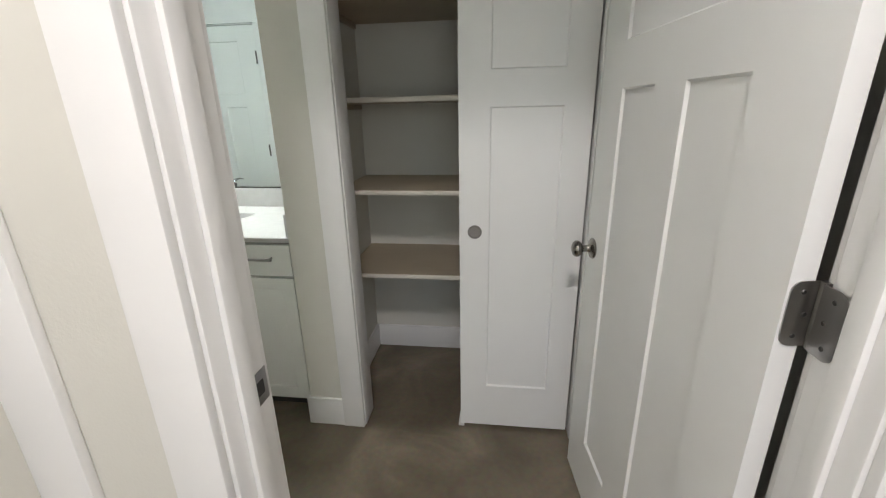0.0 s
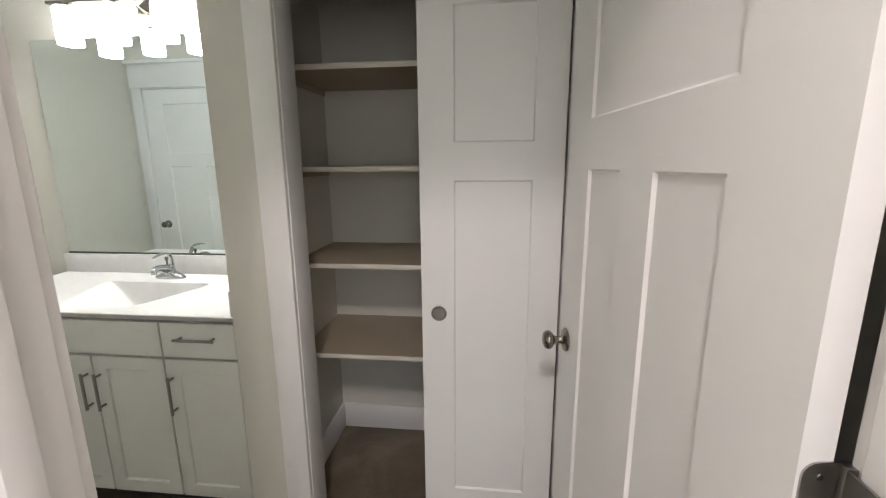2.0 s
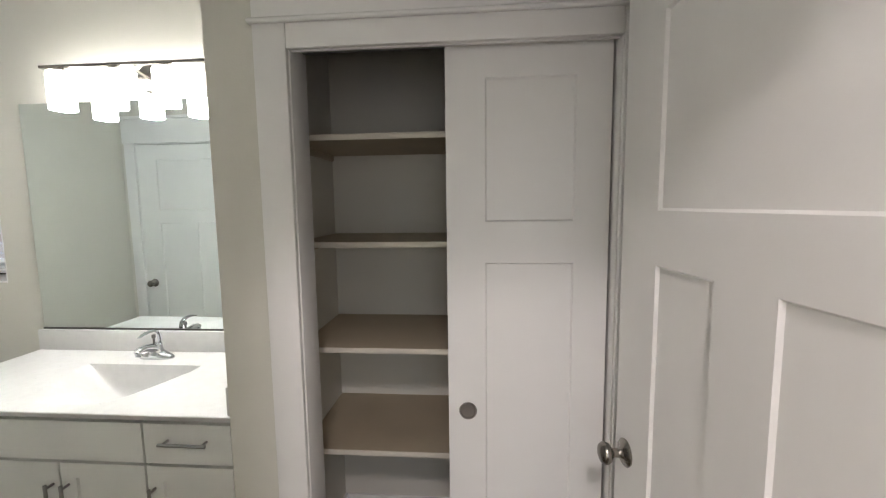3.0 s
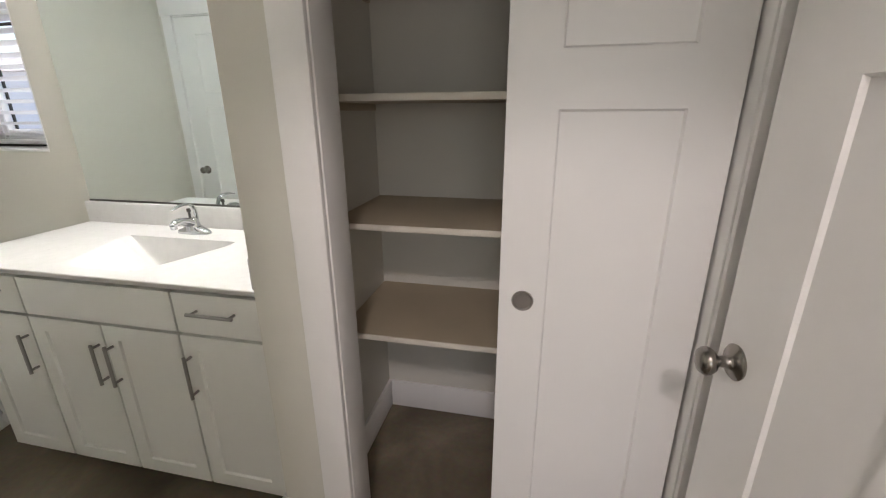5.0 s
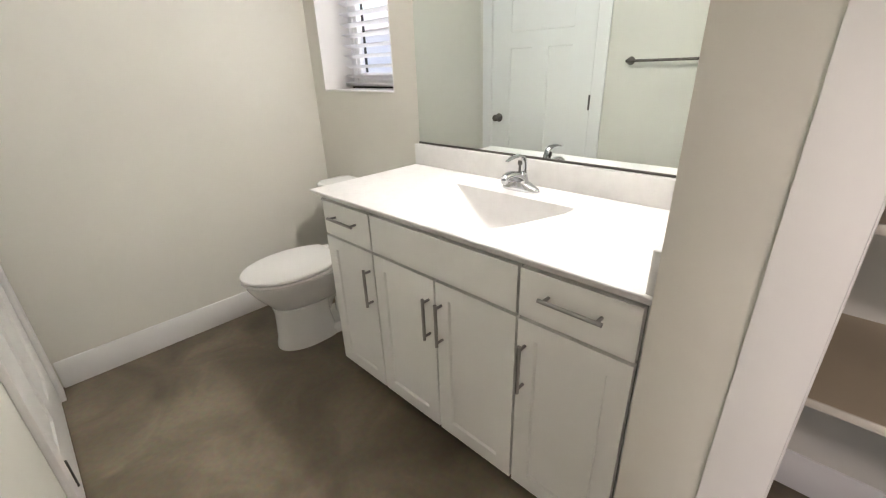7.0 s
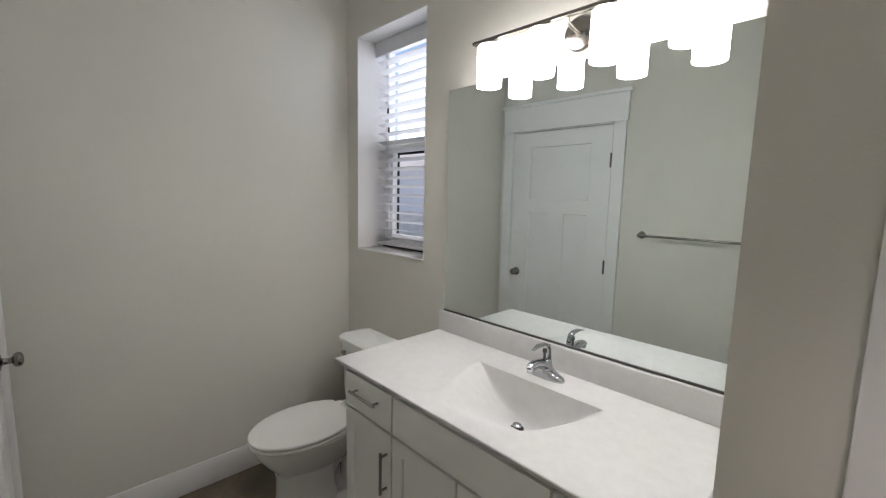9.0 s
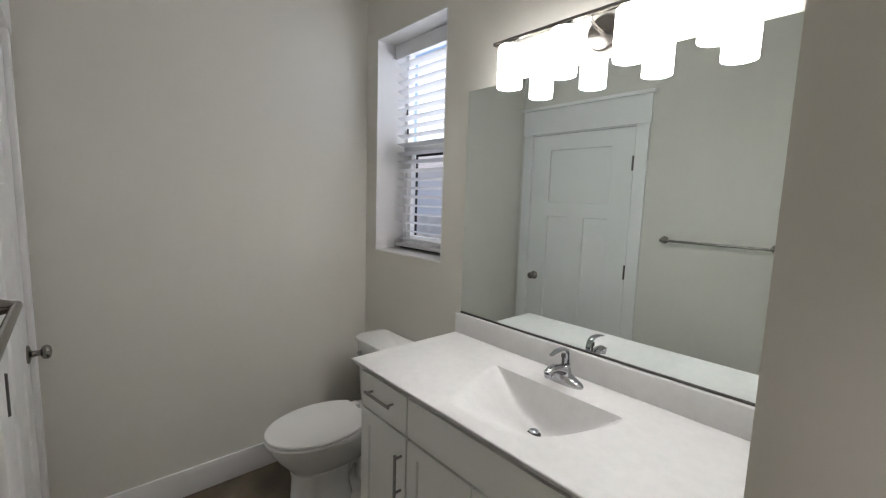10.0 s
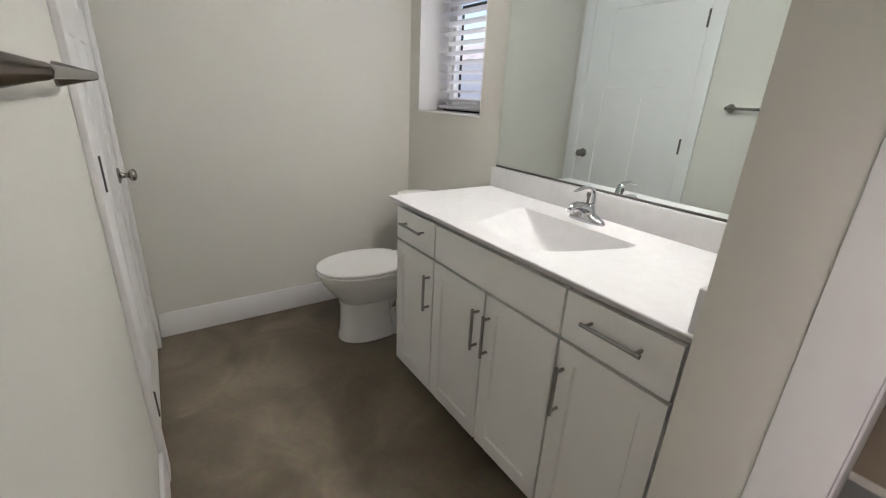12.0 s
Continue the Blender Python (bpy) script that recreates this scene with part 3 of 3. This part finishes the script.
add_loft(bm, [[(FX + x * s, FYY + y * s2, TZ1 + h) for x, y in oval] for s, s2, h in ((1, 1, 0), (1, 1, 0.006), (0.93, 0.95, 0.013), (0.70, 0.92, 0.020), (0.42, 0.90, 0.030))])
part("base", bm, CHROME, faucet)
part("body", lathe([(0.030, 0.018), (0.027, 0.035), (0.024, 0.048), (0.021, 0.058), (0.014, 0.065), (0.006, 0.068), (0.0, 0.068)], pose(FX, FYY, TZ1)), CHROME, faucet)
part("spout", tube([(FX, FYY - 0.005, TZ1 + 0.042), (FX, FYY - 0.035, TZ1 + 0.058), (FX, FYY - 0.065, TZ1 + 0.066), (FX, FYY - 0.088, TZ1 + 0.065), (FX, FYY - 0.106, TZ1 + 0.058)],
                   [0.023, 0.0205, 0.0175, 0.0155, 0.0135], 18, 0.85), CHROME, faucet)
part("aerator", lathe([(0.0, 0.0), (0.0115, 0.0), (0.0125, 0.003), (0.0125, 0.014), (0.0, 0.014)], pose(FX, FYY - 0.098, TZ1 + 0.042)), CHROME, faucet)
part("lever", tube([(FX, FYY + 0.018, TZ1 + 0.036), (FX, FYY + 0.024, TZ1 + 0.064), (FX, FYY + 0.021, TZ1 + 0.096), (FX, FYY + 0.009, TZ1 + 0.117), (FX, FYY - 0.016, TZ1 + 0.127), (FX, FYY - 0.052, TZ1 + 0.127), (FX, FYY - 0.092, TZ1 + 0.118)],
                   [0.014, 0.011, 0.010, 0.0115, 0.013, 0.012, 0.006], 16, 0.42), CHROME, faucet)
part("lift_rod", tube([(FX, FYY - 0.010, TZ1 + 0.060), (FX, FYY - 0.010, TZ1 + 0.092), (FX, FYY - 0.010, TZ1 + 0.094), (FX, FYY - 0.010, TZ1 + 0.108)], [0.0050, 0.0050, 0.0085, 0.0075], 12), SCREWM, faucet)

# ---- mirror ----
mirror = thing("wall_mirror", "large frameless mirror above the vanity backsplash", "mirror")
part("glass", box(-1.944, YM - 0.006, 0.993, XS0 - 0.004, YM - 0.001, 2.014, 0.001, 1), MIRROR, mirror, smooth=False)
part("bottom_channel", box(-1.944, YM - 0.010, 0.9855, XS0 - 0.004, YM - 0.001, 0.9935, 0.0008, 1), SCREWM, mirror, "dark metal channel")

# ---- vanity light ----
light = thing("vanity_light", "nickel vanity light bar with four lit glass shades", "wall light")
LX, LY, LZ = -1.276, 2.165, 2.130
part("bar", box(LX - 0.430, LY - 0.011, LZ - 0.006, LX + 0.430, LY + 0.011, LZ + 0.006, 0.002), NICKEL, light)
part("backplate", lathe([(0.0, 0.0), (0.060, 0.0), (0.060, 0.010), (0.054, 0.017), (0.0, 0.019)], pose(LX - 0.028, YM, 2.100, 90), 40), NICKEL, light)
part("arm", tube([(LX - 0.028, YM - 0.015, 2.100), (LX - 0.028, LY + 0.02, 2.110), (LX - 0.028, LY, LZ)], 0.007, 12), NICKEL, light)
for k in (-1.5, -0.5, 0.5, 1.5):
    x = LX + k * 0.2310
    sh = part("shade", lathe([(0.014, 0.153), (0.041, 0.153), (0.0465, 0.147), (0.048, 0.140), (0.048, 0.004), (0.047, 0.0), (0.044, 0.001), (0.043, 0.012), (0.043, 0.135), (0.014, 0.145)], pose(x, LY, 1.955), 40), SHADE, light, "lit white frosted glass cylinder")
    part("bulb", lathe([(0.0, 0.0), (0.012, 0.002), (0.021, 0.010), (0.025, 0.022), (0.024, 0.036), (0.016, 0.058), (0.013, 0.085), (0.012, 0.150), (0.0, 0.150)], pose(x, LY, 1.948), 24), BULBM, sh, "lit round bulb")
    part("socket_cup", lathe([(0.0, 0.030), (0.010, 0.030), (0.012, 0.014), (0.026, 0.010), (0.028, 0.0), (0.0, 0.0)], pose(x, LY, 2.106), 28), NICKEL, sh)

# ---- toilet ----
TX = -2.346
toilet = thing("toilet", "white two-piece toilet with closed lid", "toilet", at=(0, -0.010, 0))


def egg(cx, y_back, y_front, w, z, n=48, back=2.6):
    """A closed loop, round at the front and squarer at the back."""
    out = []
    cy = y_back + (y_front - y_back) * 0.42
    for k in range(n):
        a = 2 * math.pi * k / n
        c, s = math.cos(a), math.sin(a)
        if s > 0:
            p = 2 / back
            out.append((cx + w * math.copysign(abs(c) ** p, c), cy + (y_back - cy) * abs(s) ** p, z))
        else:
            out.append((cx + w * math.copysign(abs(c) ** 0.95, c), cy - (cy - y_front) * abs(s) ** 0.95, z))
    return out


def cut_oval(cx, y_back, y_front, w, z, n=48, cut=0.80):
    """An oval that a straight rear edge cuts off, with small rear corners."""
    half = (y_back - y_front) / (1 + cut)
    cy = y_front + half
    lim = math.asin(cut)
    out = []
    for k in range(n):
        a = lim - (math.pi + 2 * lim) * k / (n - 1)
        out.append((cx + w * math.cos(a), cy + half * math.sin(a), z))
    return out


add = empty_bm()
add_loft(add, [cut_oval(TX, 1.96, 1.612, 0.086, 0.215), cut_oval(TX, 1.98, 1.596, 0.104, 0.240), cut_oval(TX, 2.00, 1.574, 0.122, 0.266),
               cut_oval(TX, 2.02, 1.546, 0.142, 0.300), cut_oval(TX, 2.03, 1.519, 0.160, 0.340), cut_oval(TX, 2.03, 1.502, 0.171, 0.375), cut_oval(TX, 2.03, 1.499, 0.173, 0.390), cut_oval(TX, 2.03, 1.506, 0.167, 0.398)])
part("bowl", add, PORC, toilet)
bm = empty_bm()
add_loft(bm, [egg(TX, 1.90, 1.586, 0.113, 0.0, 48, 4), egg(TX, 1.90, 1.586, 0.113, 0.018, 48, 4), egg(TX, 1.885, 1.596, 0.106, 0.06, 48, 4), egg(TX, 1.87, 1.601, 0.103, 0.13, 48, 4), egg(TX, 1.87, 1.603, 0.103, 0.195, 48, 4), egg(TX, 1.88, 1.598, 0.100, 0.225, 48, 4)])
part("pedestal", bm, PORC, toilet)
bm = empty_bm()
add_loft(bm, [egg(TX, 2.13, 1.70, 0.110, 0.0, 48, 4), egg(TX, 2.13, 1.70, 0.110, 0.040, 48, 4), egg(TX, 2.12, 1.71, 0.098, 0.055, 48, 4)])
part("foot", bm, PORC, toilet)
part("trapway", tube([(TX, 1.83, 0.12), (TX, 1.86, 0.20), (TX, 1.91, 0.262), (TX, 1.97, 0.262), (TX, 2.015, 0.205), (TX, 2.03, 0.12), (TX, 2.03, 0.03)], [0.060, 0.072, 0.080, 0.084, 0.084, 0.082, 0.085], 24), PORC, toilet)
part("deck", box(TX - 0.155, 1.99, 0.24, TX + 0.155, 2.22, 0.40, 0.03, 4), PORC, toilet)
bm = empty_bm()
add_loft(bm, [cut_oval(TX, 1.962, 1.488, 0.183, z) if rim else cut_oval(TX, 1.965, 1.484, 0.187, z) for z, rim in ((0.400, 1), (0.404, 0), (0.412, 0), (0.416, 1))])
part("seat", bm, SEAT, toilet)
bm = empty_bm()
add_loft(bm, [cut_oval(TX, 1.957, 1.489, 0.182, 0.420), cut_oval(TX, 1.960, 1.485, 0.186, 0.424), cut_oval(TX, 1.960, 1.485, 0.186, 0.432), cut_oval(TX, 1.957, 1.489, 0.182, 0.436), cut_oval(TX, 1.940, 1.520, 0.150, 0.4385)])
part("lid", bm, SEAT, toilet)
for s in (-1, 1):
    part("seat_hinge", box(TX + s * 0.075 - 0.022, 1.955, 0.398, TX + s * 0.075 + 0.022, 1.995, 0.432, 0.008, 3), SEAT, toilet)
    part("bolt_cap", lathe([(0.015, 0.0), (0.014, 0.010), (0.008, 0.016), (0.0, 0.017)], pose(TX + s * 0.102, 1.99, 0.0), 16), PORC, toilet)


def round_rect(cx, cy, w, d, z, r=0.04, n=6):
    out = []
    for sx, sy, a0 in ((1, 1, 0), (-1, 1, 90), (-1, -1, 180), (1, -1, 270)):
        for k in range(n + 1):
            a = radians(a0 + 90 * k / n)
            out.append((cx + sx * (w - r) + r * math.cos(a), cy + sy * (d - r) + r * math.sin(a), z))
    return out


bm = empty_bm()
add_loft(bm, [round_rect(TX, 2.150, 0.190, 0.085, 0.395), round_rect(TX, 2.155, 0.205, 0.090, 0.45), round_rect(TX, 2.155, 0.218, 0.095, 0.72)])
part("tank", bm, PORC, toilet)
bm = empty_bm()
add_loft(bm, [round_rect(TX, 2.152, 0.222, 0.098, 0.720), round_rect(TX, 2.152, 0.230, 0.105, 0.726), round_rect(TX, 2.152, 0.230, 0.105, 0.742), round_rect(TX, 2.152, 0.220, 0.096, 0.752)])
part("tank_lid", bm, PORC, toilet)
part("flush_lever", tube([(TX - 0.16, 2.06, 0.665), (TX - 0.16, 2.046, 0.665), (TX - 0.13, 2.040, 0.662), (TX - 0.085, 2.040, 0.655)], [0.012, 0.010, 0.007, 0.007], 12), CHROME, toilet, "chrome flush lever")

# ---- towel bar ----
towel = thing("towel_bar", "brushed nickel towel bar on the wall beside the door", "towel bar")
BZ, BYY = 1.306, YB + 0.066
for x in (-1.618, -1.030):
    part("post", lathe([(0.0, 0.0), (0.0250, 0.0), (0.0257, 0.003), (0.0243, 0.009), (0.0115, 0.057), (0.0095, 0.067), (0.007, 0.072), (0.0, 0.074)], pose(x, YB, BZ, -90), 28), NICKEL, towel, "flared nickel post")
part("bar", tube([(-1.622, BYY, BZ), (-1.026, BYY, BZ)], 0.0080, 20), NICKEL, towel)

# ---- window and blind ----
win = thing("window_1", "white vinyl single-hung window in a deep recess", "window", kind="structure")
GY = YM + 0.200
for nm, b in (("frame", (WX0, GY, WZ0, WX0 + 0.040, GY + 0.045, WZ1)), ("frame", (WX1 - 0.040, GY, WZ0, WX1, GY + 0.045, WZ1)), ("frame", (WX0 + 0.04, GY, WZ0, WX1 - 0.04, GY + 0.045, WZ0 + 0.045)),
              ("frame", (WX0 + 0.04, GY, WZ1 - 0.04, WX1 - 0.04, GY + 0.045, WZ1)), ("meeting_rail", (WX0 + 0.04, GY - 0.004, 1.800, WX1 - 0.04, GY + 0.04, 1.850)),
              ("sash_stile", (WX0 + 0.04, GY + 0.006, WZ0 + 0.045, WX0 + 0.075, GY + 0.036, 1.80)), ("sash_stile", (WX1 - 0.075, GY + 0.006, WZ0 + 0.045, WX1 - 0.04, GY + 0.036, 1.80)),
              ("sash_rail", (WX0 + 0.075, GY + 0.006, WZ0 + 0.045, WX1 - 0.075, GY + 0.036, WZ0 + 0.085))):
    part(nm, box(*b, 0.003), VINYL, win)
part("sill", box(WX0, YM - 0.002, WZ0 - 0.004, WX1, GY, WZ0 + 0.004, 0.002), TRIM, win, "white painted sill")
part("reveal", box(WX0 - 0.002, YM - 0.001, WZ0 + 0.004, WX0 + 0.004, GY, WZ1 - 0.004), TRIM, win)
part("reveal", box(WX1 - 0.004, YM - 0.001, WZ0 + 0.004, WX1 + 0.002, GY, WZ1 - 0.004), TRIM, win)
part("reveal", box(WX0 + 0.004, YM - 0.001, WZ1 - 0.004, WX1 - 0.004, GY, WZ1 + 0.002), TRIM, win)
part("insect_screen_frame", box(WX0 + 0.074, GY + 0.040, WZ0 + 0.086, WX0 + 0.086, GY + 0.050, 1.796, 0.001, 1), DARK, win, "thin black screen frame")
part("insect_screen_rail", box(WX0 + 0.086, GY + 0.040, 1.782, WX1 - 0.074, GY + 0.050, 1.796, 0.001, 1), DARK, win)
part("sill_track", box(WX0 + 0.006, GY - 0.020, WZ0 + 0.0045, WX1 - 0.006, GY - 0.001, WZ0 + 0.012, 0.001, 1), DARK, win, "dark track at the foot of the window")
for z0, z1, y in ((WZ0 + 0.085, 1.80, GY + 0.02), (1.85, WZ1 - 0.04, GY + 0.03)):
    p = part("pane", box(WX0 + 0.045, y, z0, WX1 - 0.045, y + 0.004, z1), GLASS, win, smooth=False)
    p.visible_shadow = False

blind = thing("window_blind", "white two-inch slat blind, lowered with slats open", "blind")
SY = YM + 0.160
part("valance", bevel_board(WX0 + 0.006, SY - 0.040, WZ1 - 0.085, WX1 - 0.006, SY - 0.028, WZ1 - 0.005), BLIND, blind)
part("headrail", box(WX0 + 0.008, SY - 0.026, WZ1 - 0.055, WX1 - 0.008, SY + 0.030, WZ1 - 0.005, 0.003), BLIND, blind)
part("bottom_rail", box(WX0 + 0.010, SY - 0.026, WZ0 + 0.020, WX1 - 0.010, SY + 0.026, WZ0 + 0.038, 0.004), BLIND, blind)
slat = empty_bm()
prof = [(-0.025, 0.0), (-0.0125, 0.0022), (0.0, 0.003), (0.0125, 0.0022), (0.025, 0.0), (0.0125, -0.0006), (0.0, 0.0002), (-0.0125, -0.0006)]
add_loft(slat, [[(x, y, z) for y, z in prof] for x in (-(WX1 - WX0) / 2 + 0.010, (WX1 - WX0) / 2 - 0.010)])
slat_mesh = mesh_of("slat", slat, BLIND)
n_slat = 21
for k in range(n_slat):
    s = new("slat", slat_mesh)
    s.parent = blind
    s.matrix_world = pose((WX0 + WX1) / 2, SY, WZ0 + 0.066 + k * 0.0520, -19 + 1.5 * math.sin(k * 2.1))
for x in (WX0 + 0.10, WX1 - 0.10):
    for dy in (-0.026, 0.026):
        part("ladder_cord", tube([(x, SY + dy, WZ0 + 0.03), (x, SY + dy, WZ1 - 0.05)], 0.0011, 6), BLIND, blind)

for x, z in ((WX0 + 0.132, 2.040), (WX0 + 0.140, 1.930)):
    cord = part("lift_cord", tube([(x, SY - 0.036, WZ1 - 0.085), (x, SY - 0.036, z)], 0.0012, 6), BLIND, blind)
    part("tassel", lathe([(0.0, 0.0), (0.0045, 0.0), (0.0060, -0.010), (0.0075, -0.030), (0.0, -0.031)], pose(x, SY - 0.036, z), 12), SCREWM, cord, "small grey cord tassel")

# ---- hall ceiling light ----
hall_light = thing("ceiling_light", "round flush white glass ceiling light in the hall", "ceiling light")
part("base", lathe([(0.0, 0.0), (0.172, 0.0), (0.172, -0.022), (0.160, -0.026), (0.0, -0.026)], pose(0.16, -0.40, CZ), 40), NICKEL, hall_light)
part("diffuser", lathe([(0.158, 0.0), (0.156, -0.020), (0.135, -0.042), (0.080, -0.058), (0.0, -0.063)], pose(0.16, -0.40, CZ - 0.024), 40), glow("lit_opal_glass", (1.0, 0.92, 0.94), HALL), hall_light, "lit opal glass diffuser")

# ---- outside ----
solid("ground", box(-90, -90, -0.3, 90, 90, -0.124), LAWN, "pale gravel ground outside the window", "ground", kind="structure", smooth=False)
STONE = material("tan_stone_base", (0.74, 0.66, 0.60), 0.8, vary=0.15, scale=2, grain=12, bump=0.2)
house = thing("neighbour_house", "pale lilac-grey sided house with a tan stone base", "house")
part("stone_base", box(-18, 10.9, -0.15, 4, 18, 0.95, 0.02), STONE, house, "tan stone base")
for k in range(8):
    z = 0.95 + k * 0.20
    part("siding_board", box(-17.9, 11.0 - 0.02, z, 3.9, 11.04, z + 0.196, 0.004, 1), SIDING, house)
part("wall", box(-17.9, 11.04, 0.95, 3.9, 16, 2.55), SIDING, house, smooth=False)
bm = empty_bm()
add_loft(bm, [[(x, 10.7, 2.55), (x, 16.3, 2.55), (x, 13.5, 3.5)] for x in (-18.4, 4.4)])
part("roof", bm, STONE, house, "pale pitched roof", smooth=False)
